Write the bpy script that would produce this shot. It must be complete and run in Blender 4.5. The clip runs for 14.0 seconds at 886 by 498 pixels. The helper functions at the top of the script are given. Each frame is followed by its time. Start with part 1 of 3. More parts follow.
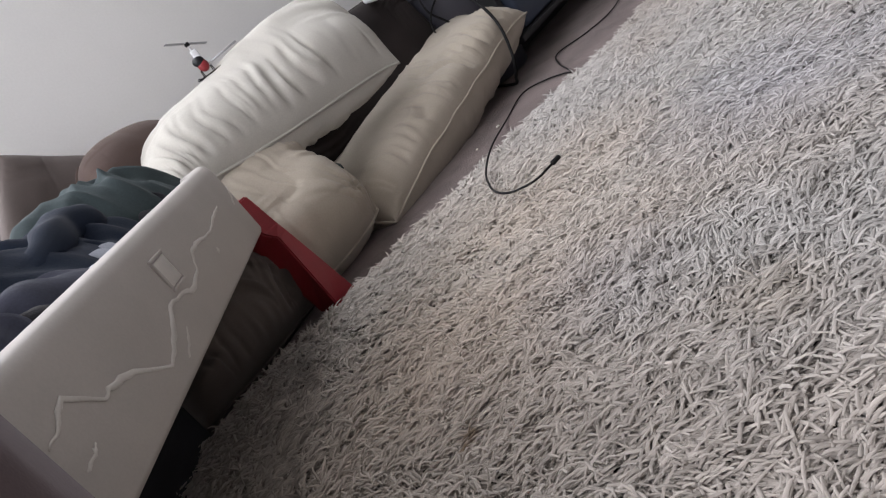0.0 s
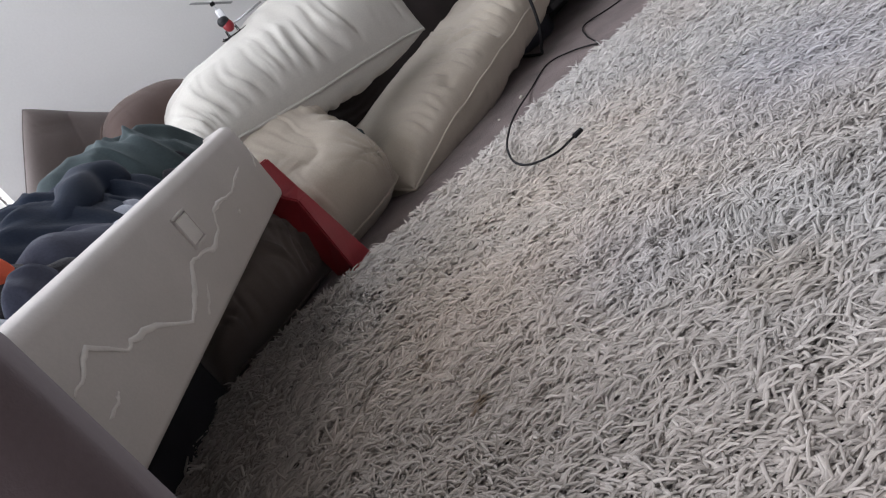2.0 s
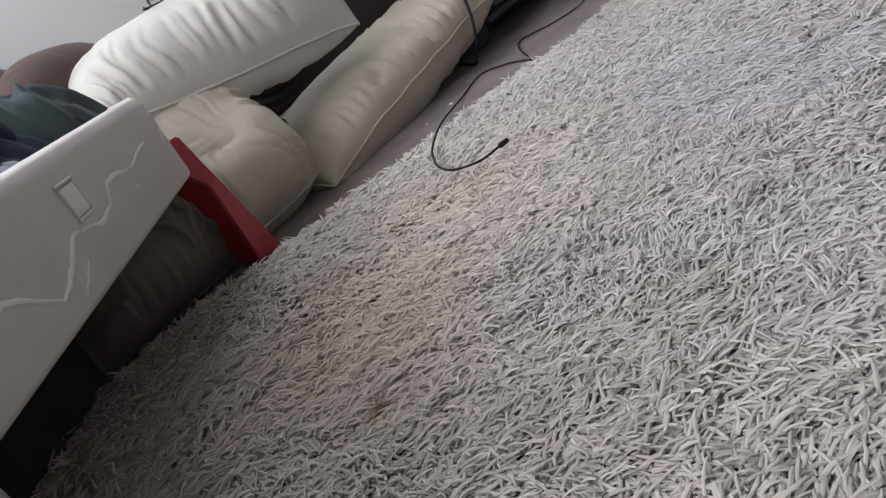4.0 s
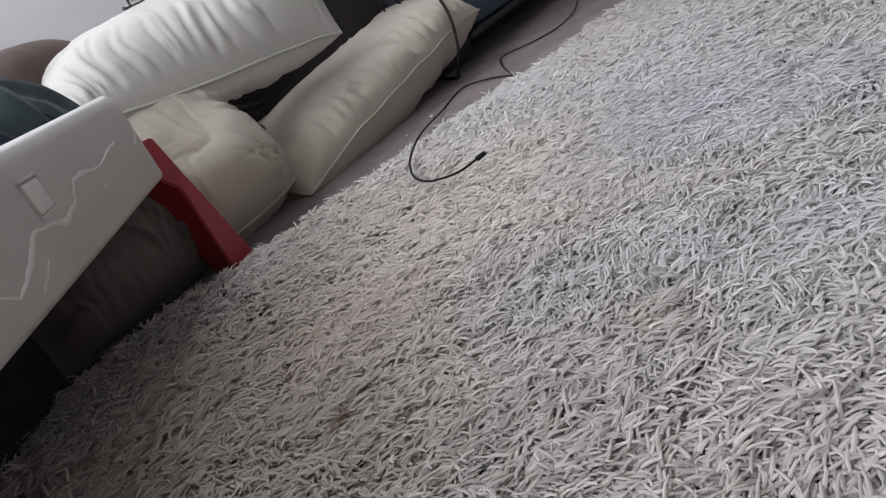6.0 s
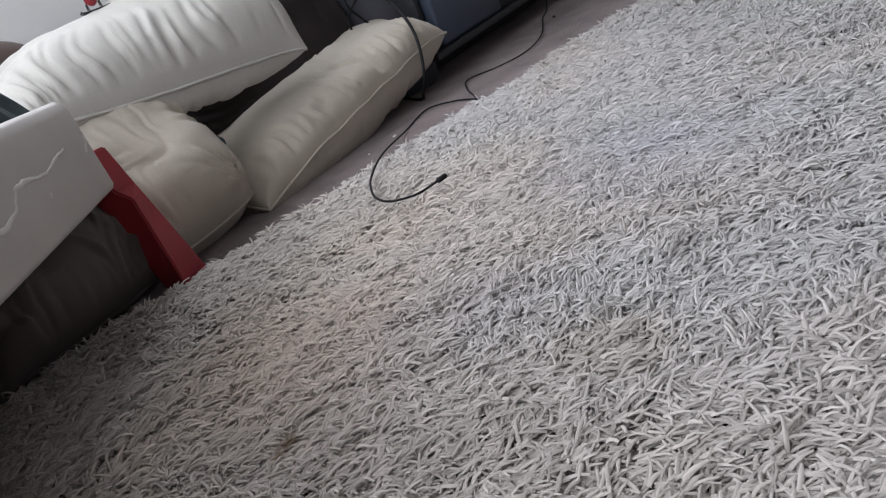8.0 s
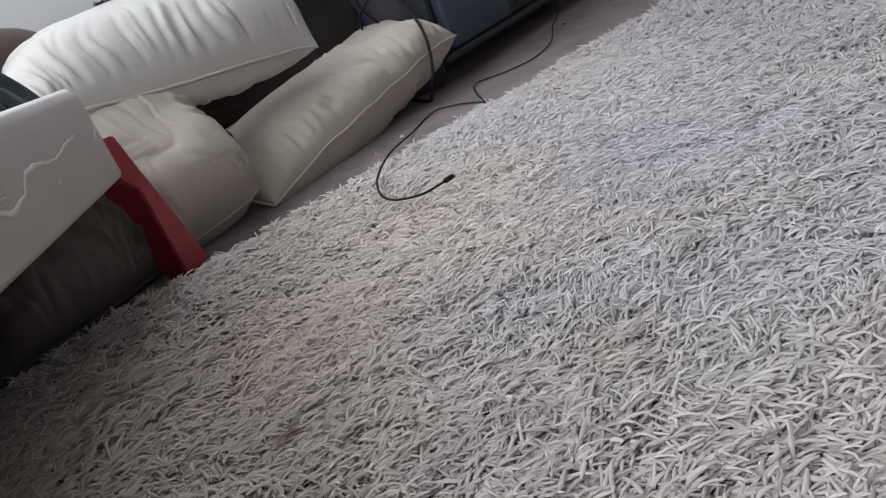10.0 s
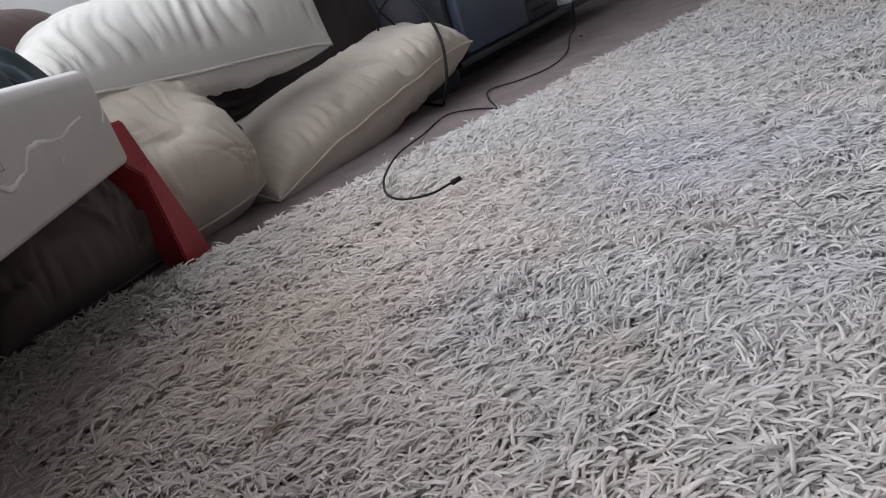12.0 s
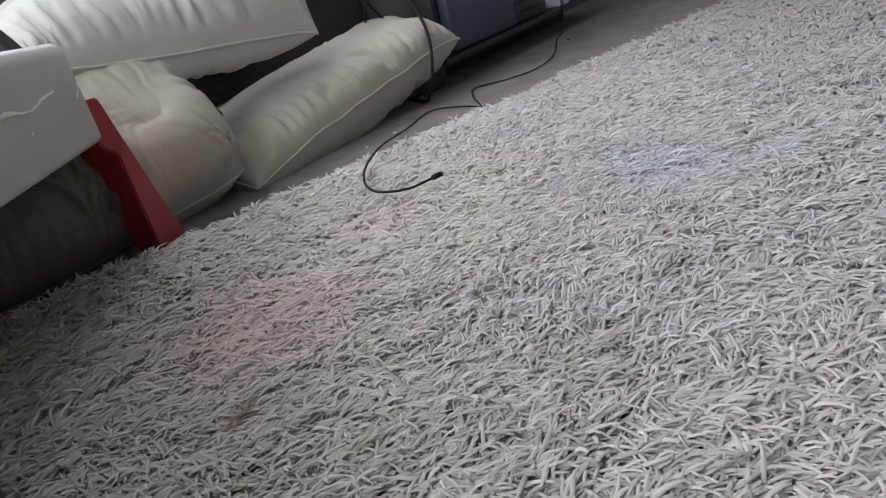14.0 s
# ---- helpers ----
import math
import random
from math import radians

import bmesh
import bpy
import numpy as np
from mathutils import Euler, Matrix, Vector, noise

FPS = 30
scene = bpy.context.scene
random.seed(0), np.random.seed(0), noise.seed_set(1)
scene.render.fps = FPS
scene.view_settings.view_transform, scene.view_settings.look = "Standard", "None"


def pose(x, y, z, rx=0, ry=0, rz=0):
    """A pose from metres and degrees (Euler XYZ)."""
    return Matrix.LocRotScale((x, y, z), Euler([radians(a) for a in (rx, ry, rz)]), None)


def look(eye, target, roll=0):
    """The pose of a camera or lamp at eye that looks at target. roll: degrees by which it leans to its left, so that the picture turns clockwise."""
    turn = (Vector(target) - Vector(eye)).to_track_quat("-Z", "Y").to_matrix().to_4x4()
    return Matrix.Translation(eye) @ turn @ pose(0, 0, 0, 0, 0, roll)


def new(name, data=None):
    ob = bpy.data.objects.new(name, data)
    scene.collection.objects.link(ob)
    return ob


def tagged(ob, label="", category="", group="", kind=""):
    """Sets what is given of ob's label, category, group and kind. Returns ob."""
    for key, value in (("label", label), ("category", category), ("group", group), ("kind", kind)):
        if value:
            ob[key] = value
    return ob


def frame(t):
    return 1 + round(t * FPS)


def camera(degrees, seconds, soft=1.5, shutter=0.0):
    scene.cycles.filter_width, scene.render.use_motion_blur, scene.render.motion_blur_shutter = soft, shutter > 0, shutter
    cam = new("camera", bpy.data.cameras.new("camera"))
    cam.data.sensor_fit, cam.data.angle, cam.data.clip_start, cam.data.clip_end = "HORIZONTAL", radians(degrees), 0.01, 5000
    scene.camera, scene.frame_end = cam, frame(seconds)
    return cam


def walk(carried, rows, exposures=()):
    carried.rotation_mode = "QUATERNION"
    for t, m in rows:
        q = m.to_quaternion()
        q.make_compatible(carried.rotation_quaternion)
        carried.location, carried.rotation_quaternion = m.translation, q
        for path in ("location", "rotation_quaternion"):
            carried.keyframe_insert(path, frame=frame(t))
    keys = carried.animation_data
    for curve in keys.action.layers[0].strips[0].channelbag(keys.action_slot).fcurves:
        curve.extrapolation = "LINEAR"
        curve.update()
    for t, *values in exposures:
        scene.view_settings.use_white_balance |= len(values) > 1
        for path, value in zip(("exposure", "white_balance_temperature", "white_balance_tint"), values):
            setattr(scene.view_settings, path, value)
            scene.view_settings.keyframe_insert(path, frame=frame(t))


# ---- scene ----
cam = camera(65.9, 14.0, soft=1.2)
PATH = [
    (0, (-0.414, -1.306, 0.422), (0.409, 0.404, -0.211), -37.0),
    (0.5, (-0.411, -1.311, 0.426), (0.374, 0.428, -0.172), -37.6),
    (1, (-0.409, -1.308, 0.420), (0.382, 0.427, -0.183), -36.8),
    (1.5, (-0.411, -1.299, 0.418), (0.488, 0.365, -0.233), -35.0),
    (2, (-0.418, -1.311, 0.423), (0.315, 0.424, -0.249), -35.7),
    (2.5, (-0.413, -1.315, 0.420), (0.347, 0.424, -0.212), -35.4),
    (3, (-0.415, -1.307, 0.414), (0.374, 0.411, -0.239), -34.4),
    (3.5, (-0.409, -1.295, 0.409), (0.417, 0.370, -0.330), -32.7),
    (4, (-0.402, -1.288, 0.398), (0.501, 0.324, -0.370), -28.5),
    (6.3, (-0.392, -1.288, 0.388), (0.578, 0.287, -0.371), -25.7),
    (6.5, (-0.386, -1.284, 0.389), (0.594, 0.277, -0.389), -25.9),
    (7, (-0.384, -1.293, 0.393), (0.648, 0.258, -0.336), -25.4),
    (7.5, (-0.385, -1.288, 0.386), (0.683, 0.230, -0.361), -23.3),
    (8, (-0.384, -1.284, 0.385), (0.689, 0.226, -0.368), -22.6),
    (10.5, (-0.394, -1.280, 0.377), (0.669, 0.248, -0.353), -19.8),
    (11, (-0.389, -1.282, 0.373), (0.637, 0.277, -0.347), -19.9),
    (11.5, (-0.386, -1.279, 0.370), (0.683, 0.255, -0.338), -18.6),
    (12, (-0.387, -1.274, 0.364), (0.691, 0.253, -0.348), -17.7),
    (12.5, (-0.377, -1.267, 0.357), (0.782, 0.198, -0.357), -15.8),
    (13, (-0.378, -1.269, 0.361), (0.781, 0.198, -0.353), -15.8),
    (13.5, (-0.378, -1.269, 0.359), (0.781, 0.198, -0.353), -15.1),
    (14, (-0.383, -1.267, 0.355), (0.739, 0.218, -0.376), -14.5),
]
walk(cam, [(t, look(eye, target, roll)) for t, eye, target, roll in PATH], [(0, 0.0, 6620, 16), (1, 0.0, 6550, 16), (2.5, 0.0, 6330, 15), (3.5, 0.0, 6450, 15), (6.5, 0.0, 6260, 14), (14, 0.0, 6230, 14)])

# ---- world, windows, exposure ----
world = bpy.data.worlds.new("sky")
scene.world = world
world.use_nodes = True
wn = world.node_tree
sky = wn.nodes.new("ShaderNodeTexSky")
sky.sky_type = "NISHITA"
sky.sun_disc = False
sky.sun_elevation, sky.sun_rotation = radians(38), radians(200)
wn.links.new(sky.outputs["Color"], wn.nodes["Background"].inputs["Color"])
wn.nodes["Background"].inputs["Strength"].default_value = 0.10



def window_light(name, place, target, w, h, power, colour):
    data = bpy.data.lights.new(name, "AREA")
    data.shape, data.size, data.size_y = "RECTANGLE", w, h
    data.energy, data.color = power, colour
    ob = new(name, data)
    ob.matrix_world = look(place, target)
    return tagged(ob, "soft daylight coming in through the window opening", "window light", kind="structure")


# the wall turns away from the rug by this angle
WALL = 15.0
WM = pose(0, 0.62, 0, 0, 0, WALL)
window_light("window_light_back", WM @ Vector((-1.25, 0.02, 1.25)), WM @ Vector((-0.6, -2.0, 0.5)), 1.3, 1.9, 26, (0.92, 0.96, 1.0))
# Left and wall lamps stand in unseen windows, added to match how daylight falls.
window_light("added_daylight_left", (-1.97, -1.1, 1.74), (0.6, -0.1, 0.2), 1.3, 0.9, 39, (0.93, 0.965, 1.0))
window_light("added_daylight_wall", WM @ Vector((0.30, 0.02, 1.54)), WM @ Vector((0.75, -2.0, 0.3)), 1.05, 0.95, 26, (0.90, 0.955, 1.0))


# ---- materials ----
def material(name, colour, rough=0.8, metal=0.0, vary=0.12, scale=6.0, grain=120.0, bump=0.15, depth=0.002, sheen=0.0, second=None, coat=0.0):
    """A surface with blotches at one scale, grain at a finer one and a relief that follows the grain."""
    mat = bpy.data.materials.new(name)
    mat.use_nodes = True
    nt = mat.node_tree
    n, link = nt.nodes, nt.links.new
    bsdf = n["Principled BSDF"]
    coords = n.new("ShaderNodeTexCoord")
    big, fine = n.new("ShaderNodeTexNoise"), n.new("ShaderNodeTexNoise")
    big.inputs["Scale"].default_value, big.inputs["Detail"].default_value = scale, 4
    fine.inputs["Scale"].default_value, fine.inputs["Detail"].default_value = grain, 3
    for tex in (big, fine):
        link(coords.outputs["Object"], tex.inputs["Vector"])
    ramp = n.new("ShaderNodeMix")
    ramp.data_type = "RGBA"
    other = second or tuple(c * (1 - 2.2 * vary) for c in colour)
    ramp.inputs[6].default_value = (*colour, 1)
    ramp.inputs[7].default_value = (*other, 1)
    spread = n.new("ShaderNodeMapRange")
    spread.inputs[1].default_value, spread.inputs[2].default_value = 0.38, 0.68
    link(big.outputs["Fac"], spread.inputs[0])
    link(spread.outputs[0], ramp.inputs[0])
    speck = n.new("ShaderNodeMix")
    speck.data_type, speck.blend_type = "RGBA", "MULTIPLY"
    speck.inputs[0].default_value = min(1.0, vary * 2.5)
    tone = n.new("ShaderNodeMapRange")
    tone.inputs[1].default_value, tone.inputs[2].default_value = 0.3, 0.7
    tone.inputs[3].default_value, tone.inputs[4].default_value = 0.6, 1.15
    link(fine.outputs["Fac"], tone.inputs[0])
    link(ramp.outputs[2], speck.inputs[6])
    link(tone.outputs[0], speck.inputs[7])
    link(speck.outputs[2], bsdf.inputs["Base Color"])
    rr = n.new("ShaderNodeMapRange")
    rr.inputs[3].default_value, rr.inputs[4].default_value = max(0.02, rough - 0.08), min(1.0, rough + 0.08)
    link(big.outputs["Fac"], rr.inputs[0])
    link(rr.outputs[0], bsdf.inputs["Roughness"])
    bsdf.inputs["Metallic"].default_value = metal
    bsdf.inputs["Sheen Weight"].default_value = sheen
    bsdf.inputs["Coat Weight"].default_value = coat
    if bump:
        b = n.new("ShaderNodeBump")
        b.inputs["Strength"].default_value, b.inputs["Distance"].default_value = bump, depth
        link(fine.outputs["Fac"], b.inputs["Height"])
        link(b.outputs["Normal"], bsdf.inputs["Normal"])
    return mat


def woven(name, colour, second, sheen=0.2, weave=900.0, soil=None):
    """Cotton twill: fine crossing threads, soft blotches of soil."""
    mat = material(name, colour, rough=0.9, vary=0.06, scale=5.0, grain=260.0, bump=0.0, second=second, sheen=sheen)
    nt = mat.node_tree
    n, link = nt.nodes, nt.links.new
    coords = n.new("ShaderNodeTexCoord")
    add = n.new("ShaderNodeTexNoise")
    add.inputs["Scale"].default_value, add.inputs["Detail"].default_value = weave, 2.0
    link(coords.outputs["Object"], add.inputs["Vector"])
    crease = n.new("ShaderNodeTexNoise")
    crease.inputs["Scale"].default_value, crease.inputs["Detail"].default_value, crease.inputs["Distortion"].default_value = 22.0, 5.0, 0.8
    link(coords.outputs["Object"], crease.inputs["Vector"])
    b1, b2 = n.new("ShaderNodeBump"), n.new("ShaderNodeBump")
    b1.inputs["Strength"].default_value, b1.inputs["Distance"].default_value = 0.35, 0.0008
    b2.inputs["Strength"].default_value, b2.inputs["Distance"].default_value = 0.16, 0.005
    link(add.outputs[0], b1.inputs["Height"])
    link(crease.outputs["Fac"], b2.inputs["Height"])
    link(b2.outputs["Normal"], b1.inputs["Normal"])
    link(b1.outputs["Normal"], n["Principled BSDF"].inputs["Normal"])
    return mat


M_WALL = material("painted_plaster", (0.88, 0.88, 0.875), rough=0.75, vary=0.025, scale=2.0, grain=180, bump=0.12, depth=0.001)
# Walls out of view, greyed to hold down bounced light in the room.
M_WALL_UNSEEN = material("unseen_wall_low_bounce", (0.50, 0.48, 0.46), rough=0.85, vary=0.05, scale=3.0, grain=160, bump=0.15, depth=0.001)
# Ceiling lies out of view; its grey keeps overhead bounce low.
M_CEIL = material("ceiling_low_bounce", (0.62, 0.62, 0.61), rough=0.85, vary=0.02, scale=2.0, grain=120, bump=0.1)
M_TRIM = material("gloss_trim", (0.80, 0.80, 0.78), rough=0.4, vary=0.03, scale=4.0, grain=80, bump=0.05)
M_CARPET = material("taupe_carpet", (0.232, 0.181, 0.174), rough=0.95, vary=0.14, scale=9.0, grain=420, bump=0.9, depth=0.004, sheen=0.1)
M_BEIGE = woven("beige_cotton", (0.45, 0.40, 0.332), (0.405, 0.358, 0.294))
M_CREAM = woven("cream_cotton", (0.455, 0.44, 0.40), (0.42, 0.40, 0.362))
M_BROWN = woven("brown_cotton", (0.076, 0.048, 0.041), (0.063, 0.041, 0.034), sheen=0.04)
M_GREYBROWN = woven("grey_brown_twill", (0.084, 0.067, 0.062), (0.071, 0.056, 0.051), sheen=0.04)
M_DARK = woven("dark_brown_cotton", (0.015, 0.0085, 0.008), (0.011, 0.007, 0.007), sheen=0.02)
M_TAUPE = woven("grey_brown_cotton", (0.104, 0.085, 0.076), (0.088, 0.071, 0.063), sheen=0.04)
M_MAUVE = woven("mauve_upholstery", (0.115, 0.086, 0.092), (0.10, 0.074, 0.080), sheen=0.05, weave=700)
M_PLASTIC = material("white_plastic", (0.455, 0.422, 0.396), rough=0.55, vary=0.04, scale=7.0, grain=300, bump=0.12, depth=0.0008)
M_RELIEF = material("worn_white_plastic", (0.60, 0.57, 0.535), rough=0.55, vary=0.05, scale=20.0, grain=300, bump=0.15, depth=0.0008)
M_RED = material("red_plastic", (0.28, 0.020, 0.028), rough=0.38, vary=0.06, scale=10.0, grain=260, bump=0.12, depth=0.0008)
M_CABLE = material("black_rubber", (0.010, 0.010, 0.011), rough=0.65, vary=0.08, scale=20.0, grain=200, bump=0.1, depth=0.0005)
M_CABLE.node_tree.nodes["Principled BSDF"].inputs["Specular IOR Level"].default_value = 0.2
M_STEEL = material("nickel", (0.62, 0.62, 0.60), rough=0.3, metal=1.0, vary=0.04, bump=0.0)
M_NAVY = material("navy_fleece", (0.012, 0.019, 0.036), rough=0.95, vary=0.12, scale=12, grain=340, bump=0.25, depth=0.002, sheen=0.02)
M_TEAL = material("teal_grey_fleece", (0.040, 0.056, 0.060), rough=0.95, vary=0.12, scale=12, grain=340, bump=0.25, depth=0.002, sheen=0.02)
M_SLATE = material("slate_jersey", (0.042, 0.046, 0.068), rough=0.95, vary=0.12, scale=14, grain=340, bump=0.25, depth=0.002, sheen=0.02)
M_BLACKCLOTH = material("black_cloth", (0.018, 0.017, 0.022), rough=0.95, vary=0.1, scale=14, grain=340, bump=0.5, depth=0.002, sheen=0.05)
for cloth in (M_NAVY, M_TEAL, M_SLATE, M_BLACKCLOTH):
    cloth.node_tree.nodes["Principled BSDF"].inputs["Specular IOR Level"].default_value = 0.2
M_WHITECLOTH = material("white_cloth", (0.40, 0.43, 0.50), rough=0.9, vary=0.06, scale=14, grain=340, bump=0.4, depth=0.002)
M_ORANGE = material("orange_cloth", (0.75, 0.13, 0.06), rough=0.85, vary=0.06, scale=14, grain=340, bump=0.4, depth=0.002)
M_STAND = material("black_lacquer", (0.008, 0.009, 0.012), rough=0.55, vary=0.05, scale=5, grain=200, bump=0.03)
M_BLUEBOX = material("blue_grey_plastic", (0.034, 0.046, 0.074), rough=0.45, vary=0.05, scale=4, grain=220, bump=0.1, depth=0.0008)
M_TUB = material("pale_grey_plastic", (0.055, 0.055, 0.072), rough=0.45, vary=0.05, scale=4, grain=220, bump=0.1, depth=0.0008)
M_PAPER = material("white_card", (0.66, 0.68, 0.72), rough=0.6, vary=0.03, scale=9, grain=200, bump=0.05)
M_BLUEPAPER = material("blue_card", (0.10, 0.17, 0.34), rough=0.5, vary=0.05, scale=9, grain=200, bump=0.05)
M_GLOSSWHITE = material("glossy_white_plastic", (0.82, 0.84, 0.87), rough=0.2, vary=0.02, scale=9, grain=200, bump=0.0, coat=0.4)
# Backing coloured dark to put shade into the gaps between strands.
M_RUGBASE = material("rug_backing_gap_shade", (0.06, 0.053, 0.048), rough=0.95, vary=0.1, scale=9, grain=260, bump=0.6, depth=0.004)
M_GREYMETAL = material("grey_metal", (0.45, 0.46, 0.48), rough=0.4, metal=0.6, vary=0.05, bump=0.0)
M_CRUMB = material("crumb", (0.66, 0.62, 0.55), rough=0.8, vary=0.1, scale=60, grain=300)


def daylight_backdrop():
    mat = bpy.data.materials.new("bright_overcast")
    mat.use_nodes = True
    nt = mat.node_tree
    nt.nodes.clear()
    out, em = nt.nodes.new("ShaderNodeOutputMaterial"), nt.nodes.new("ShaderNodeEmission")
    em.inputs["Color"].default_value, em.inputs["Strength"].default_value = (0.93, 0.97, 1.0, 1), 4.0
    nt.links.new(em.outputs[0], out.inputs[0])
    return mat


M_OUT = daylight_backdrop()


def rug_material():
    """Off-white wool: tone changes strand by strand, bluish daylight and warm bounce painted in as broad areas, one
    small stained brown spot.
    """
    mat = bpy.data.materials.new("shag_wool")
    mat.use_nodes = True
    nt = mat.node_tree
    n, link = nt.nodes, nt.links.new
    bsdf = n["Principled BSDF"]
    geo, coords = n.new("ShaderNodeNewGeometry"), n.new("ShaderNodeTexCoord")
    ramp = n.new("ShaderNodeValToRGB")
    ramp.color_ramp.elements[0].color = (0.35, 0.333, 0.318, 1)
    ramp.color_ramp.elements[1].color = (0.485, 0.464, 0.447, 1)
    link(geo.outputs["Random Per Island"], ramp.inputs[0])
    noise_ = n.new("ShaderNodeTexNoise")
    noise_.inputs["Scale"].default_value, noise_.inputs["Detail"].default_value = 2.2, 3
    link(coords.outputs["Object"], noise_.inputs["Vector"])
    spread = n.new("ShaderNodeMapRange")
    spread.inputs[1].default_value, spread.inputs[2].default_value = 0.4, 0.62
    link(noise_.outputs["Fac"], spread.inputs[0])
    tint = n.new("ShaderNodeMix")
    tint.data_type = "RGBA"
    tint.inputs[6].default_value, tint.inputs[7].default_value = (1.0, 0.95, 0.905, 1), (0.98, 0.975, 0.965, 1)
    link(spread.outputs[0], tint.inputs[0])
    mul = n.new("ShaderNodeMix")
    mul.data_type, mul.blend_type = "RGBA", "MULTIPLY"
    mul.inputs[0].default_value = 1.0
    link(ramp.outputs[0], mul.inputs[6])
    link(tint.outputs[2], mul.inputs[7])
    last = mul.outputs[2]
    stain_tone, cool_daylight = (0.40, 0.33, 0.26, 1), (0.935, 0.98, 1.09, 1)
    # Small dark marks first, then bluish daylight and warm bounce tinted into the wool.
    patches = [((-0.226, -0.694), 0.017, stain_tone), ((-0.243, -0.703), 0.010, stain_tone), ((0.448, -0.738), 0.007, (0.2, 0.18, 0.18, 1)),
               ((0.01, -0.925), 0.07, (0.93, 0.90, 0.86, 1)), ((0.46, -0.72), 0.25, cool_daylight),
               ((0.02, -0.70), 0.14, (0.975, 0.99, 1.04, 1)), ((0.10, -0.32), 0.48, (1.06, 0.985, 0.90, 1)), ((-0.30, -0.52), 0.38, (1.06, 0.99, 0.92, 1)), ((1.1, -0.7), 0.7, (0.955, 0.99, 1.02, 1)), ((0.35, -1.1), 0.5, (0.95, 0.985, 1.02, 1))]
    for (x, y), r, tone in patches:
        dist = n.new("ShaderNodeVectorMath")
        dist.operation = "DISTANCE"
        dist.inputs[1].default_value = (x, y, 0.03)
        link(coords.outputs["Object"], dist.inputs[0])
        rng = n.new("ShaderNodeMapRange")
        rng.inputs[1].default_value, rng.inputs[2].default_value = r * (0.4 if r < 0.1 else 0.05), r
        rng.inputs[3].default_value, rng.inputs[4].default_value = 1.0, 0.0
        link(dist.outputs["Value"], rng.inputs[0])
        stain_or_light = n.new("ShaderNodeMix")
        stain_or_light.data_type, stain_or_light.blend_type = "RGBA", "MULTIPLY"
        stain_or_light.inputs[7].default_value = tone
        link(rng.outputs[0], stain_or_light.inputs[0])
        link(last, stain_or_light.inputs[6])
        last = stain_or_light.outputs[2]
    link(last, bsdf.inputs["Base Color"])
    bsdf.inputs["Roughness"].default_value = 0.9
    bsdf.inputs["Sheen Weight"].default_value = 0.15
    return mat


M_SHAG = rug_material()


# ---- builders ----
def part(name, bm, mat, parent=None, label="", smooth=True):
    """One mesh object from a bmesh, under a thing or a part."""
    me = bpy.data.meshes.new(name)
    bm.normal_update()
    bm.to_mesh(me)
    bm.free()
    if smooth:
        me.polygons.foreach_set("use_smooth", [True] * len(me.polygons))
    me.materials.append(mat)
    ob = new(name, me)
    if parent is not None:
        ob.parent = parent
    if label:
        ob["label"] = label
    return ob


def thing(name, m, label, category, group="", kind=""):
    ob = new(name)
    ob.empty_display_size = 0.05
    ob.matrix_world = m
    return tagged(ob, label, category, group, kind)


def box_bm(x0, x1, y0, y1, z0, z1, bevel=0.0, seg=2):
    bm = bmesh.new()
    bmesh.ops.create_cube(bm, size=1.0)
    for v in bm.verts:
        v.co = Vector(((x0 + x1) / 2 + v.co.x * (x1 - x0), (y0 + y1) / 2 + v.co.y * (y1 - y0), (z0 + z1) / 2 + v.co.z * (z1 - z0)))
    if bevel:
        bmesh.ops.bevel(bm, geom=bm.edges[:], offset=bevel, segments=seg, profile=0.5, affect="EDGES")
    return bm


def spline(points, steps=8, closed=False):
    """Catmull-Rom through the points."""
    pts = [Vector(p) for p in points]
    out, n = [], len(pts)
    spans = n if closed else n - 1
    for i in range(spans):
        if closed:
            a, b, c, d = pts[(i - 1) % n], pts[i], pts[(i + 1) % n], pts[(i + 2) % n]
        else:
            a, b, c, d = pts[max(i - 1, 0)], pts[i], pts[i + 1], pts[min(i + 2, n - 1)]
        for k in range(steps):
            s = k / steps
            out.append(0.5 * (2 * b + (c - a) * s + (2 * a - 5 * b + 4 * c - d) * s * s + (3 * b - a - 3 * c + d) * s ** 3))
    if not closed:
        out.append(pts[-1])
    return out


def tube_bm(points, radius, sides=8, closed=False, bm=None):
    """A tube along points; radius is a number or a function of the share of its length."""
    bm = bm or bmesh.new()
    pts = [Vector(p) for p in points]
    n = len(pts)
    rings, side = [], None
    for i, p in enumerate(pts):
        ahead = (pts[(i + 1) % n] - pts[i - 1]) if closed else (pts[min(i + 1, n - 1)] - pts[max(i - 1, 0)])
        ahead.normalize()
        if side is None:
            side = ahead.orthogonal().normalized()
        side = (side - ahead * side.dot(ahead)).normalized()
        other = ahead.cross(side)
        r = radius(i / max(1, n - 1)) if callable(radius) else radius
        rings.append([bm.verts.new(p + (side * math.cos(a) + other * math.sin(a)) * r) for a in [2 * math.pi * k / sides for k in range(sides)]])
    for i in range(n if closed else n - 1):
        a, b = rings[i], rings[(i + 1) % n]
        for k in range(sides):
            bm.faces.new((a[k], a[(k + 1) % sides], b[(k + 1) % sides], b[k]))
    if not closed:
        bm.faces.new(rings[0][::-1])
        bm.faces.new(rings[-1])
    return bm


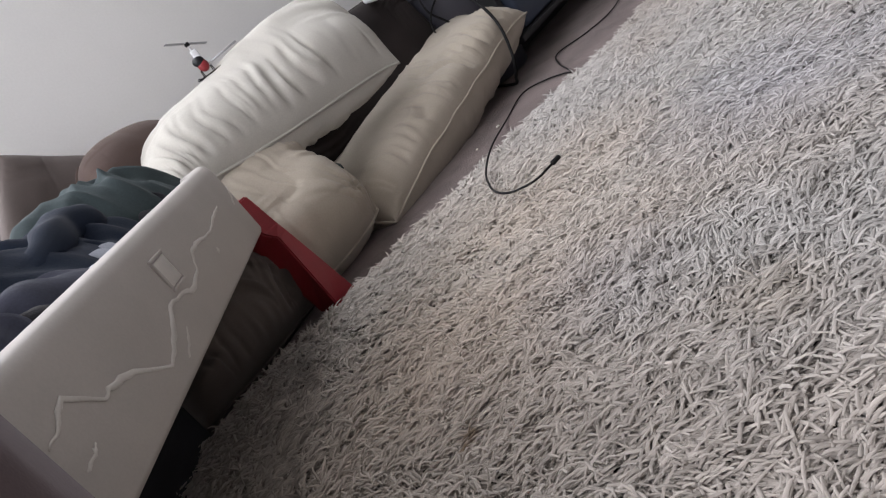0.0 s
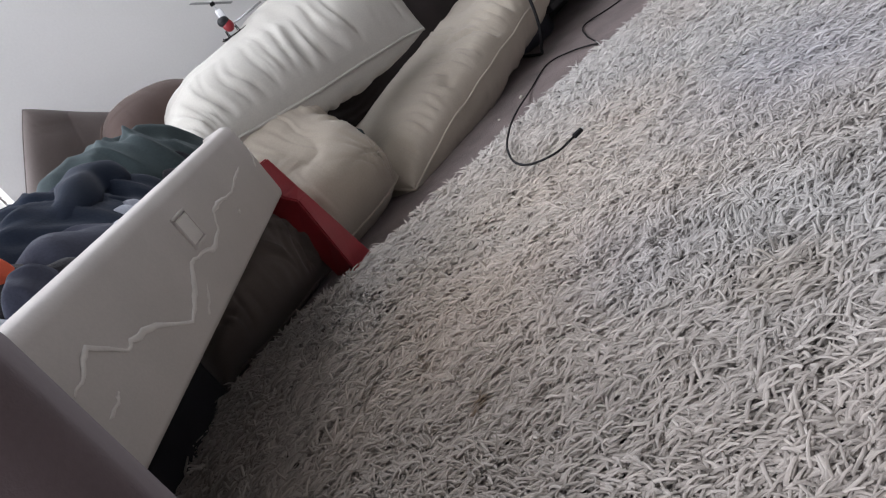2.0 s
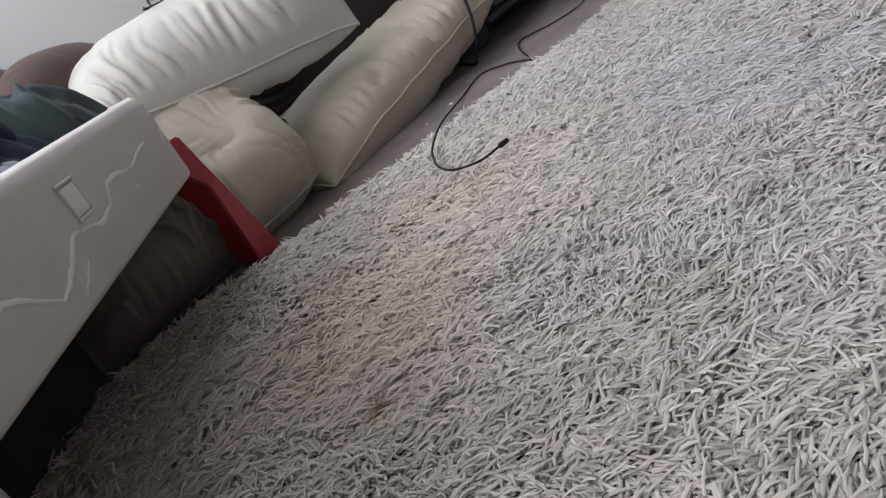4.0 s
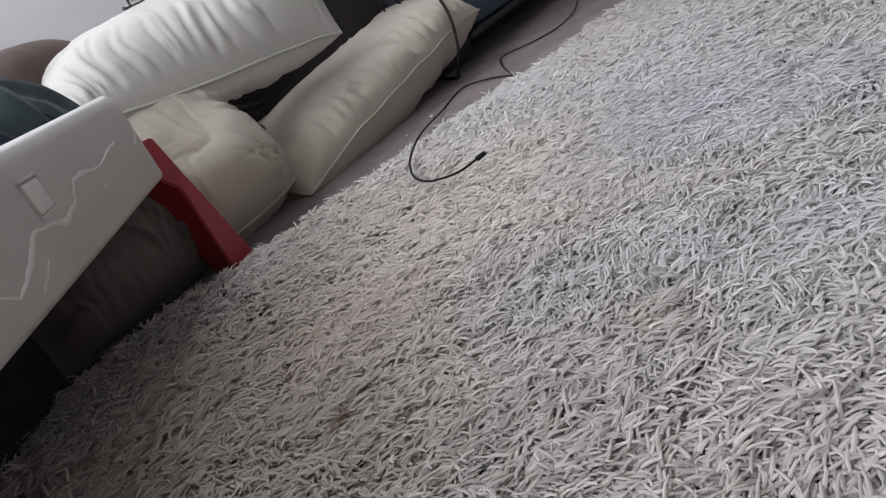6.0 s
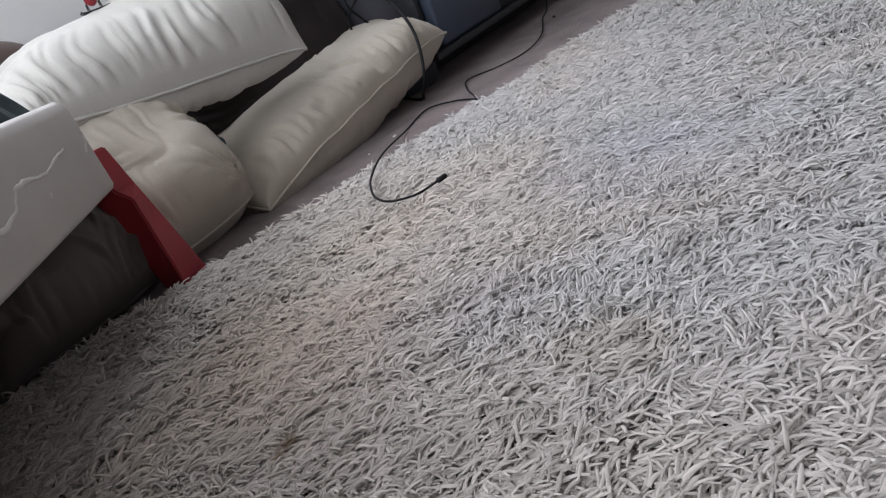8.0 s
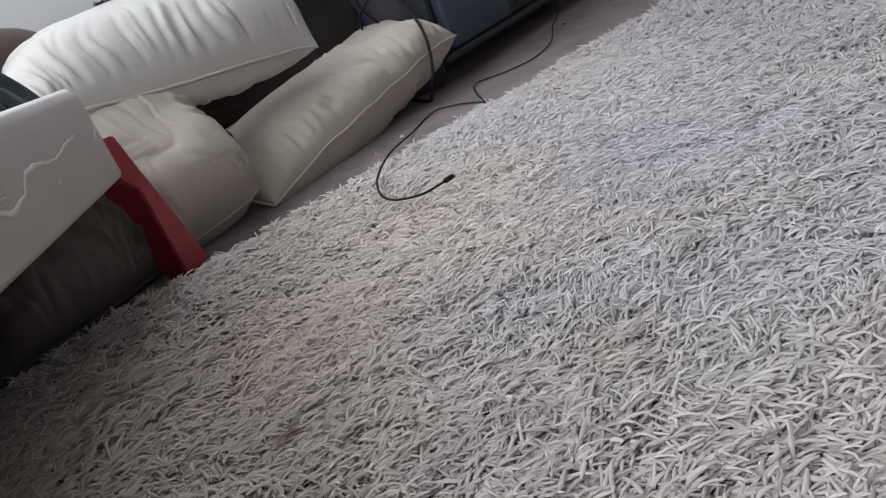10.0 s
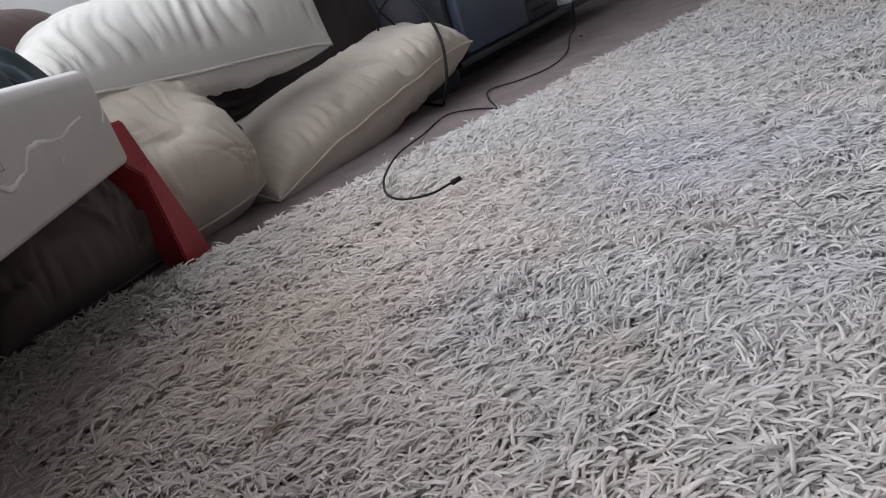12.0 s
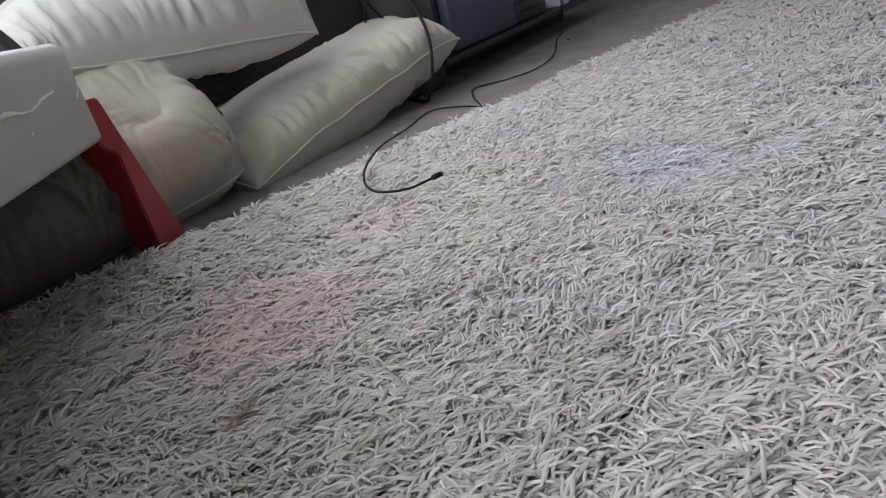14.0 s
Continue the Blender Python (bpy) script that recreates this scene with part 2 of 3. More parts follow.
def lathe_bm(profile, sides=32):
    bm = bmesh.new()
    rings = []
    for r, z in profile:
        rings.append([bm.verts.new((r * math.cos(2 * math.pi * k / sides), r * math.sin(2 * math.pi * k / sides), z)) for k in range(sides)])
    for a, b in zip(rings, rings[1:]):
        for k in range(sides):
            bm.faces.new((a[k], a[(k + 1) % sides], b[(k + 1) % sides], b[k]))
    bm.faces.new(rings[0][::-1])
    bm.faces.new(rings[-1])
    return bm


def frame_from(fl, fr, bl):
    """A matrix from the front-left, front-right and back-left corners, and the width and depth."""
    fl, fr, bl = Vector(fl), Vector(fr), Vector(bl)
    x = (fr - fl).normalized()
    y = bl - fl
    y -= x * y.dot(x)
    d = y.length
    y.normalize()
    z = x.cross(y)
    m = Matrix((x, y, z)).transposed().to_4x4()
    m.translation = fl + (fr - fl) / 2 + y * d / 2
    return m, (fr - fl).length, d


def cushion(name, label, fl, fr, bl, thick, mat, seed, br=None, cut=0.0, piping=None, bow=-0.01, under=1.0, folds=1.0, crumple=0.0, ears=0.02, full=0.42, sag=0.0, plump=3.6, gather=(1, 1, 0.8, 0.5), lift=0.0, blunt=0.0, pinch=None, cord=0.0038, slack=0.35, group="heap of loose cushions"):
    """A stuffed cushion: two panels of cloth gathered into a piped seam, with corner ears and creases running in from the seam."""
    m, w, d = frame_from(fl, fr, bl)
    nx, ny = 150, int(150 * d / w)
    twist = m.inverted() @ Vector(br) - Vector((w / 2, d / 2, 0)) if br else Vector((0, 0, 0))
    tied = m.inverted() @ Vector(pinch) if pinch else None
    rnd = random.Random(seed)
    off = Vector((rnd.uniform(0, 50), rnd.uniform(0, 50), rnd.uniform(0, 50)))

    def edge(a, b):
        """The seam's plane position of the square (a, b) in -1..1, and its lift."""
        x = a * w / 2 * (1 - bow * (1 - b * b))
        y = b * d / 2 * (1 - bow * w / d * 0.8 * (1 - a * a))
        corner = (abs(a) * abs(b)) ** 6
        z = ears * corner * math.sin(3.1 * a + 1.7 * b + seed) + 0.012 * noise.noise(Vector((a * 1.5, b * 1.5, 3)) + off) + sag * (a * a - 0.5)
        z += lift * (1 - a * a) * max(0.0, -b) ** 2 * (1 + 0.35 * noise.noise(Vector((a * 4.0, 1.0, 7.0)) + off))
        trim = 1 - cut * (abs(a) * abs(b)) ** 2 - blunt * (max(0.0, a) * max(0.0, -b)) ** 5
        return Vector(((x + a * corner * ears * 0.6) * trim, (y + b * corner * ears * 0.6) * trim, z)) + twist * ((1 + a) / 2 * (1 + b) / 2)

    def valley(v, sharp=4.5):
        return max(0.0, 1 - abs(v) * sharp) ** 1.4

    def height(a, b, loose=1.0):
        fa, fb = max(0.0, 1 - abs(a) ** plump), max(0.0, 1 - abs(b) ** plump)
        h = (fa * fb) ** full
        x, y = a * w / 2, b * d / 2
        crease = 0.0
        # gathers running in from the four seams: distance from the seam, place along it
        for share, rim, along, reach in ((gather[0], w / 2 + x, y, 0.13), (gather[1], w / 2 - x, y, 0.08), (gather[2], d / 2 + y, x, 0.075), (gather[3], d / 2 - y, x, 0.10)):
            if not share:
                continue
            q = noise.noise(Vector((along * 27 + 1.2 * noise.noise(Vector((rim * 9, along * 6, 2)) + off), rim * 3.0, 5.0 + share)) + off)
            part_of = min(1.0, max(0.1, noise.noise(Vector((along * 7, 3.0, share)) + off) * 2.2 + 0.6))
            fade = math.exp(-(rim / (reach * (0.6 + 0.6 * part_of))) ** 1.6) * min(1.0, rim * 45)
            crease -= share * 0.013 * valley(q, 3.2) * fade * part_of
            crease += share * 0.006 * max(0.0, 1 - abs(q - 0.3) * 5) * fade * part_of
            crease += share * 0.003 * noise.noise(Vector((along * 48, rim * 6, 9.0)) + off) * fade
        # a few short slanting creases on the panel
        q = noise.noise(Vector((x * 9 + y * 4, y * 3 - x * 1.5, 11.0)) + off)
        patch = max(0.0, noise.noise(Vector((x * 4, y * 4, 21.0)) + off) + 0.1) * 2
        crease -= 0.0025 * valley(q, 10.0) * min(1.0, patch)
        # sharp pulls across the panel, strongest towards the front seam
        if crumple:
            bend = 0.9 * noise.noise(Vector((x * 7, y * 10, 8)) + off)
            q = noise.noise(Vector((x * 19 + y * 7 + bend, y * 4.0, 31.0)) + off)
            patch = min(1.0, max(0.0, noise.noise(Vector((x * 5.5, y * 7.0, 41.0)) + off) * 3.0 + 0.1))
            crease -= crumple * 0.012 * valley(q, 5.5) * patch * (0.45 + 0.55 * max(0.0, -b + 0.5) / 1.5)
            crease += crumple * 0.006 * max(0.0, 1 - abs(q - 0.17) * 9) * patch
        # folds running together into one tucked spot
        if tied is not None:
            dx, dy = x - tied.x, y - tied.y
            far = math.hypot(dx, dy)
            if far < 0.3:
                ray = noise.noise(Vector((math.cos(math.atan2(dy, dx)) * 3.2, math.sin(math.atan2(dy, dx)) * 3.2, 17.0)) + off)
                crease -= 0.042 * math.exp(-(far / 0.018) ** 2) + 0.016 * valley(ray, 4.0) * math.exp(-(far / 0.085) ** 1.5)
                crease += 0.010 * math.exp(-((far - 0.034) / 0.016) ** 2)
        soft = 0.012 * noise.noise(Vector((x * 5, y * 5, 1.0)) + off) + 0.006 * noise.noise(Vector((x * 13, y * 13, 4.0)) + off)
        return thick / 2 * h + loose * folds * crease * min(1, h * 2.0) + soft * h

    bm = bmesh.new()
    grids = []
    for side in (1, -1):
        grid = []
        for j in range(ny + 1):
            row = []
            for i in range(nx + 1):
                a, b = math.sin((2 * i / nx - 1) * math.pi / 2), math.sin((2 * j / ny - 1) * math.pi / 2)
                rim = i in (0, nx) or j in (0, ny)
                if side < 0 and rim:
                    row.append(grids[0][j][i])
                    continue
                p = edge(a, b)
                if not rim:
                    p.z += height(a, b) if side > 0 else -height(a, b, slack) * under
                row.append(bm.verts.new(p))
            grid.append(row)
        grids.append(grid)
        for j in range(ny):
            for i in range(nx):
                q = (grid[j][i], grid[j][i + 1], grid[j + 1][i + 1], grid[j + 1][i])
                bm.faces.new(q if side > 0 else q[::-1])
    whole = thing(name, m, label, "cushion", group)
    part("cover", bm, mat, whole)
    ring = []
    k = 60
    for a, b in [(-1 + 2 * i / k, -1) for i in range(k)] + [(1, -1 + 2 * i / k) for i in range(k)] + [(1 - 2 * i / k, 1) for i in range(k)] + [(-1, 1 - 2 * i / k) for i in range(k)]:
        p = edge(a, b)
        ring.append(Vector((p.x * 1.004, p.y * 1.004, p.z)))
    part("piping", tube_bm(ring, cord, 7, True), piping or mat, whole, "corded seam piping")
    return whole


def cloth_heap(name, label, place, size, mat, seed, turn=0.0, tall=0.09, group="heap of clothes", category="clothes", lean=(0, 0)):
    """A crumpled garment: a thick sheet with an uneven outline, thrown into ridged folds."""
    rnd = random.Random(seed)
    off = Vector((rnd.uniform(0, 60), rnd.uniform(0, 60), rnd.uniform(0, 60)))
    bm = bmesh.new()
    rings, spokes = 64, 160
    sx, sy = size
    grid = []
    for j in range(rings + 1):
        row = []
        for i in range(spokes):
            ang = 2 * math.pi * i / spokes
            s = j / rings
            lob = 1 + 0.28 * noise.noise(Vector((math.cos(ang) * 1.3, math.sin(ang) * 1.3, 2)) + off)
            x, y = math.cos(ang) * s * lob * sx / 2, math.sin(ang) * s * lob * sy / 2
            q = Vector((x * 9, y * 9, 0)) + off
            bend = Vector((noise.noise(q * 0.6), noise.noise(q * 0.6 + Vector((9, 0, 0))), 0)) * 1.4
            fold = 1 - math.sqrt(noise.noise(q * 0.8 + bend) ** 2 + 0.004) * 2.2
            fine = 1 - math.sqrt(noise.noise(q * 2.4 + bend) ** 2 + 0.004) * 2.0
            pull = 1 - math.sqrt(noise.noise(Vector((x * 24 + y * 9, y * 6 - x * 3, 4)) + off + bend * 0.5) ** 2 + 0.003) * 2.4
            dome = max(0.0, 1 - s ** 3.0) ** 0.8
            z = tall * dome * (0.78 + 0.24 * fold) + (0.009 * fine + 0.012 * pull) * dome ** 0.5 + 0.010 * fold * (1 - dome)
            z += lean[0] * x + lean[1] * y
            if j == rings:
                z -= 0.012
            row.append(Vector((x, y, z)))
        grid.append(row)
    vs = [[bm.verts.new(p) for p in row] for row in grid[1:]]
    mid = bm.verts.new(grid[0][0])
    for i in range(spokes):
        bm.faces.new((mid, vs[0][i], vs[0][(i + 1) % spokes]))
    for j in range(rings - 1):
        for i in range(spokes):
            bm.faces.new((vs[j][i], vs[j + 1][i], vs[j + 1][(i + 1) % spokes], vs[j][(i + 1) % spokes]))
    low = [bm.verts.new(v.co * 1.0 - Vector((0, 0, 0.02))) for v in vs[-1]]
    for i in range(spokes):
        bm.faces.new((vs[-1][i], low[i], low[(i + 1) % spokes], vs[-1][(i + 1) % spokes]))
    bm.faces.new(low[::-1])
    ob = part(name, bm, mat)
    ob.matrix_world = pose(*place, 0, 0, turn)
    return tagged(ob, label, category, group)


# ---- the room ----
def slab(name, x0, x1, y0, y1, z0, z1, mat, m=Matrix(), label="", category="", bevel=0.0):
    ob = part(name, box_bm(x0, x1, y0, y1, z0, z1, bevel), mat, None, "", False)
    ob.matrix_world = m
    return tagged(ob, label, category, kind="structure")


slab("floor", -2.6, 3.6, -2.9, 2.6, -0.10, 0.0, M_CARPET, label="taupe short-pile fitted carpet", category="carpet")
WX = -0.425 / math.cos(radians(WALL)) - 0.01
slab("wall_back", WX, -0.28, 0.0, 0.12, 0.0, 2.4, M_WALL, WM, "off-white painted plaster wall beside the cushions", "wall")
slab("wall_back_right", 0.88, 4.2, 0.0, 0.12, 0.0, 2.4, M_WALL, WM, "off-white painted plaster wall", "wall")
slab("wall_back_sill", -0.28, 0.88, 0.0, 0.12, 0.0, 1.01, M_WALL, WM, "off-white painted plaster wall behind the cushions, under an unseen window", "wall")
slab("wall_back_head", -0.28, 0.88, 0.0, 0.12, 2.03, 2.4, M_WALL, WM, "off-white painted wall above an unseen window", "wall")
slab("wall_back_low", -1.95, WX, 0.0, 0.12, 0.0, 0.25, M_WALL, WM, "low painted wall under the window", "wall")
slab("wall_back_high", -1.95, WX, 0.0, 0.12, 2.2, 2.4, M_WALL, WM, "painted wall above the window", "wall")
slab("wall_back_end", -2.6, -1.95, 0.0, 0.12, 0.0, 2.4, M_WALL, WM, "off-white painted plaster wall", "wall")
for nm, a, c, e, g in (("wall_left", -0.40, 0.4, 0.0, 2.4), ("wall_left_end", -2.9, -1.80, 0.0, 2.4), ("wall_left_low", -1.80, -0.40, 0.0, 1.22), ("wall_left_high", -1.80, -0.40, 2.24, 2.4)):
    slab(nm, -2.12, -2.0, a, c, e, g, M_WALL_UNSEEN, label="plain unseen side wall, greyed to cut bounced light", category="wall")
# Unseen side window, added as the opening for the left lamp.
win2 = thing("unseen_window_2", pose(0, 0, 0), "unseen white framed window, added to let in soft daylight", "window", kind="structure")
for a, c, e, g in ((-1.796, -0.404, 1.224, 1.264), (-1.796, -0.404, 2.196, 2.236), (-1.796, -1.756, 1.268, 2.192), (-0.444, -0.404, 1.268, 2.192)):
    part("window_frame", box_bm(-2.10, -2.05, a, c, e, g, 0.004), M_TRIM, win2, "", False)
slab("wall_right", 3.3, 3.42, -2.9, 2.2, 0.0, 2.4, M_WALL_UNSEEN, label="plain unseen side wall, greyed to cut bounced light", category="wall")
# Unseen front wall takes the same grey that cuts bounced light.
slab("wall_front", -2.6, 3.42, -2.9, -2.78, 0.0, 2.4, M_WALL_UNSEEN, label="off-white painted plaster wall", category="wall")
slab("ceiling", -3.0, 4.4, -2.9, 2.6, 2.4, 2.5, M_CEIL, label="unseen painted ceiling, greyed to cut bounced light", category="ceiling")
win = thing("window_1", WM, "white framed window with bright overcast daylight behind", "window", kind="structure")
wx0, wx1 = -1.94, WX - 0.004
for a, b, c, e in ((wx0, wx1, 0.254, 0.304), (wx0, wx1, 2.146, 2.196), (wx0, wx0 + 0.05, 0.308, 2.142), (wx1 - 0.016, wx1, 0.308, 2.142)):
    part("window_frame", box_bm(a, b, 0.05, 0.10, c, e, 0.004), M_TRIM, win, "", False)
# Unseen window, its place inferred from the brightness across rug and cushions.
win3 = thing("unseen_window_3", WM, "unseen white framed window inferred high above the cushions", "window", kind="structure")
for a, b, c, e in ((-0.276, 0.876, 1.014, 1.054), (-0.276, 0.876, 1.986, 2.026), (-0.276, -0.236, 1.058, 1.982), (0.836, 0.876, 1.058, 1.982)):
    part("window_frame", box_bm(a, b, 0.05, 0.10, c, e, 0.004), M_TRIM, win3, "", False)
bd = part("backdrop", box_bm(wx0 - 0.6, wx1 + 0.4, 0.5, 0.51, -0.2, 2.9), M_OUT, None, "", False)
bd.matrix_world = WM
tagged(bd, "bright overcast sky outside the window", "sky", kind="structure")

# ---- cushions against the wall ----
cushion("floor_cushion", "large cream cotton cushion with piped edge atop the heap", (-0.105, 0.20, 0.37), (0.585, 0.29, 0.305), (-0.01, 0.45, 0.425), 0.205, M_CREAM, 3, br=(0.60, 0.47, 0.54), folds=1.4, gather=(0.45, 0.7, 1.3, 0.0), ears=0.016, bow=-0.03, cut=0.04, lift=-0.012)
cushion("floor_cushion", "beige piped cotton cushion leaning behind a red table leg", (-0.20, 0.14, 0.015), (0.252, 0.188, 0.052), (-0.21, 0.40, 0.30), 0.34, M_BEIGE, 5, crumple=0.25, folds=1.5, gather=(0.6, 1.8, 0.8, 1.2), ears=0.012, bow=-0.02, cut=0.05, blunt=0.06, pinch=(0.238, 0.136, 0.092))
cushion("floor_cushion", "long beige cotton cushion with crooked piping on the carpet", (0.248, 0.200, 0.006), (1.118, 0.375, 0.157), (0.205, 0.53, 0.085), 0.205, M_BEIGE, 8, crumple=0.75, plump=4.2, gather=(0.3, 1.0, 0.9, 0.0), ears=0.02, bow=-0.02, cut=0.03, folds=1.9, lift=0.026, under=1.2, slack=0.5)
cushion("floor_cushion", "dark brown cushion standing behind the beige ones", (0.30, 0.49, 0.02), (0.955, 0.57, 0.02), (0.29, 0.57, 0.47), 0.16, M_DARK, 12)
under = cushion("floor_cushion", "grey-brown cushion pushed under the white table", (-0.385, -0.005, 0.02), (-0.045, 0.125, 0.02), (-0.42, 0.17, 0.27), 0.30, M_TAUPE, 15, crumple=0.7, gather=(2.6, 0.8, 1.2, 1.4), folds=2.4, bow=-0.03, cut=0.05)
cushion("floor_cushion", "grey-brown cushion propped against the wall", (-0.50, 0.40, 0.38), (-0.26, 0.44, 0.20), (-0.29, 0.44, 0.66), 0.10, M_GREYBROWN, 19, bow=0.0, ears=0.0, plump=5, cut=0.03, gather=(0.2, 0.4, 2.6, 0.0), cord=0.0012, pinch=(-0.385, 0.42, 0.33))
cushion("floor_cushion", "brown cushion standing between clothes and cream cushion", (-0.25, 0.33, 0.24), (0.03, 0.39, 0.20), (-0.19, 0.42, 0.565), 0.20, M_BROWN, 23, bow=-0.04, ears=0.0, plump=4.0, cut=0.2, gather=(0.5, 0.5, 1.0, 0.0))
cloth_heap("dark_cloth", "dark teal cloth stuffed between the beige cushions", (0.290, 0.445, 0.130), (0.11, 0.10), M_TEAL, 51, 20, 0.05)
# its sewn-in care label, with unreadable print
label_m = under.matrix_world.inverted() @ pose(-0.362, -0.012, 0.050, 78, -12, -20)
bm = box_bm(-0.014, 0.014, 0.0, 0.046, -0.0006, 0.0006)
bmesh.ops.subdivide_edges(bm, edges=bm.edges[:], cuts=5, use_grid_fill=True)
for q in bm.verts:
    q.co.z += 0.004 * math.sin(q.co.y * 70)
tag_ob = part("care_label", bm, M_PAPER, under, "white woven care label with dark print")
tag_ob.matrix_basis = label_m
for yy, ww, hh in ((0.012, 0.016, 0.007), (0.024, 0.020, 0.004), (0.032, 0.014, 0.003)):
    part("print_bar", box_bm(-ww / 2, ww / 2, yy, yy + hh, 0.0058, 0.0064), M_CABLE, tag_ob, "", False)

# ---- white play table with red legs ----
TM = pose(-0.065, -0.02, 0, 0, 0, math.degrees(math.atan2(-0.862, -0.508)))
# its x runs along the long side away from the wall, its y out of that side to the right when looking along x
TL, TW = 1.05, 0.62
table = thing("play_table", TM, "white moulded plastic play table with red legs, heaped with clothes", "table")


def tray_bm():
    """An upside-down tray: rounded corners, a tapering skirt and a raised rim round a sunken top."""
    bm = bmesh.new()
    rings = []
    # outline inset, height
    for inset, z in ((0.012, 0.246), (0.004, 0.243), (0.0, 0.250), (0.002, 0.372), (0.006, 0.386), (0.016, 0.393), (0.028, 0.390), (0.034, 0.378), (0.040, 0.345), (0.06, 0.340)):
        r = 0.035
        ring = []
        x0, x1, y0, y1 = inset, TL - inset, -TW + inset, -inset
        rr = max(0.004, r - inset)
        for cx, cy, a0 in ((x0 + rr, y0 + rr, 180), (x1 - rr, y0 + rr, 270), (x1 - rr, y1 - rr, 0), (x0 + rr, y1 - rr, 90)):
            for k in range(7):
                a = radians(a0 + 90 * k / 6)
                slope = 0.010 * (1 - (cx + rr * math.cos(a)) / TL) if z > 0.3 else 0.0
                ring.append(bm.verts.new((cx + rr * math.cos(a), cy + rr * math.sin(a), z + slope - 0.006)))
        rings.append(ring)
    n = len(rings[0])
    for a, b in zip(rings, rings[1:]):
        for k in range(n):
            bm.faces.new((a[k], a[(k + 1) % n], b[(k + 1) % n], b[k]))
    bm.faces.new(rings[-1])
    bm.faces.new(rings[0][::-1])
    return bm


part("tray", tray_bm(), M_PLASTIC, table)


def relief(points, r=0.0019):
    """A raised line on the long side: distances along it and heights."""
    rj = random.Random(len(points))
    path = []
    for (xa, za), (xb, zb) in zip(points, points[1:]):
        for k in range(4):
            path.append(Vector((xa + (xb - xa) * k / 4 + rj.uniform(-0.0014, 0.0014), -0.0005, za + (zb - za) * k / 4 + rj.uniform(-0.0016, 0.0016))))
    path.append(Vector((points[-1][0], -0.0005, points[-1][1])))
    bm = tube_bm(path, lambda s: 1.2 * r * (0.5 + 0.9 * math.sin(math.pi * min(1, max(0.02, s))) ** 0.5) * (1 + 0.35 * math.sin(s * 37)), 10)
    for v in bm.verts:
        v.co.y = -0.0005 + (v.co.y + 0.0005) * 0.42
    return bm


part("relief_line", relief([(0.150, 0.330), (0.205, 0.326), (0.255, 0.314), (0.326, 0.323), (0.368, 0.319), (0.401, 0.298), (0.452, 0.290), (0.477, 0.299), (0.528, 0.304), (0.570, 0.282), (0.620, 0.266), (0.679, 0.298), (0.721, 0.308), (0.739, 0.306), (0.779, 0.335), (0.807, 0.323), (0.830, 0.318)]), M_RELIEF, table, "moulded mountain outline worn pale")
part("relief_line", relief([(0.031, 0.340), (0.044, 0.322), (0.068, 0.309)], 0.0018), M_RELIEF, table)
part("relief_line", relief([(0.535, 0.274), (0.56, 0.262), (0.584, 0.254)], 0.0012), M_RELIEF, table)
part("relief_line", relief([(0.79, 0.292), (0.80, 0.288), (0.821, 0.286)], 0.0012), M_RELIEF, table)
part("relief_line", relief([(0.280, 0.291), (0.286, 0.290), (0.292, 0.289)], 0.0016), M_RELIEF, table)
plate = box_bm(-0.021, 0.021, -0.003, 0.0012, -0.018, 0.018, 0.0010)
bmesh.ops.translate(plate, verts=plate.verts[:], vec=(0.469, 0, 0.331))
grip = part("grip_plate", plate, M_RELIEF, table, "shallow moulded plate worn pale")
for a, b, c, e in ((0.444, 0.494, 0.3505, 0.3545), (0.444, 0.494, 0.3075, 0.3115), (0.444, 0.448, 0.312, 0.350), (0.490, 0.494, 0.312, 0.350)):
    part("lip", box_bm(a, b, -0.003, 0.0020, c, e, 0.0009), M_PLASTIC, grip)


def leg_bm():
    """A splayed leg of moulded plastic: a narrow front face, a broad side web and a chamfered collar under the table."""
    bm = bmesh.new()
    rows = []
    for z, side, ridge, front in (
        (0.010, (-0.071, 0.063), (-0.053, -0.005), (0.011, 0.027)),
        (0.110, (-0.086, 0.062), (-0.054, -0.002), (-0.008, 0.024)),
        (0.200, (-0.100, 0.060), (-0.055, 0.001), (-0.026, 0.020)),
        (0.222, (-0.104, 0.060), (-0.073, 0.010), (-0.030, 0.022)),
        (0.262, (-0.108, 0.060), (-0.078, 0.010), (-0.037, 0.022)),
        (0.300, (-0.112, 0.060), (-0.082, 0.010), (-0.044, 0.022)),
    ):
        inner = ((side[0] + front[0]) / 2 + 0.012, max(side[1], front[1]) + 0.006)
        rows.append([bm.verts.new((x, y, z)) for x, y in (side, ridge, front, inner)])
    n = 4
    for a, b in zip(rows, rows[1:]):
        for k in range(n):
            bm.faces.new((a[k], a[(k + 1) % n], b[(k + 1) % n], b[k]))
    bm.faces.new(rows[0][::-1])
    bm.faces.new(rows[-1])
    bmesh.ops.recalc_face_normals(bm, faces=bm.faces[:])
    bmesh.ops.bevel(bm, geom=[e for e in bm.edges if e.calc_face_angle(0) > 0.35], offset=0.003, segments=2, affect="EDGES")
    return bm


leg = part("leg", leg_bm(), M_RED, table, "red moulded plastic leg", False)
leg.matrix_parent_inverse = TM.inverted()
for x, y in ((0.06, -TW + 0.06), (TL - 0.06, -0.07), (TL - 0.06, -TW + 0.06)):
    b = box_bm(x - 0.035, x + 0.035, y - 0.035, y + 0.035, 0.012, 0.245, 0.006)
    part("leg", b, M_RED, table, "red moulded plastic leg")


def on_table(x, y, z=0.345):
    return TM @ Vector((x, y, z))


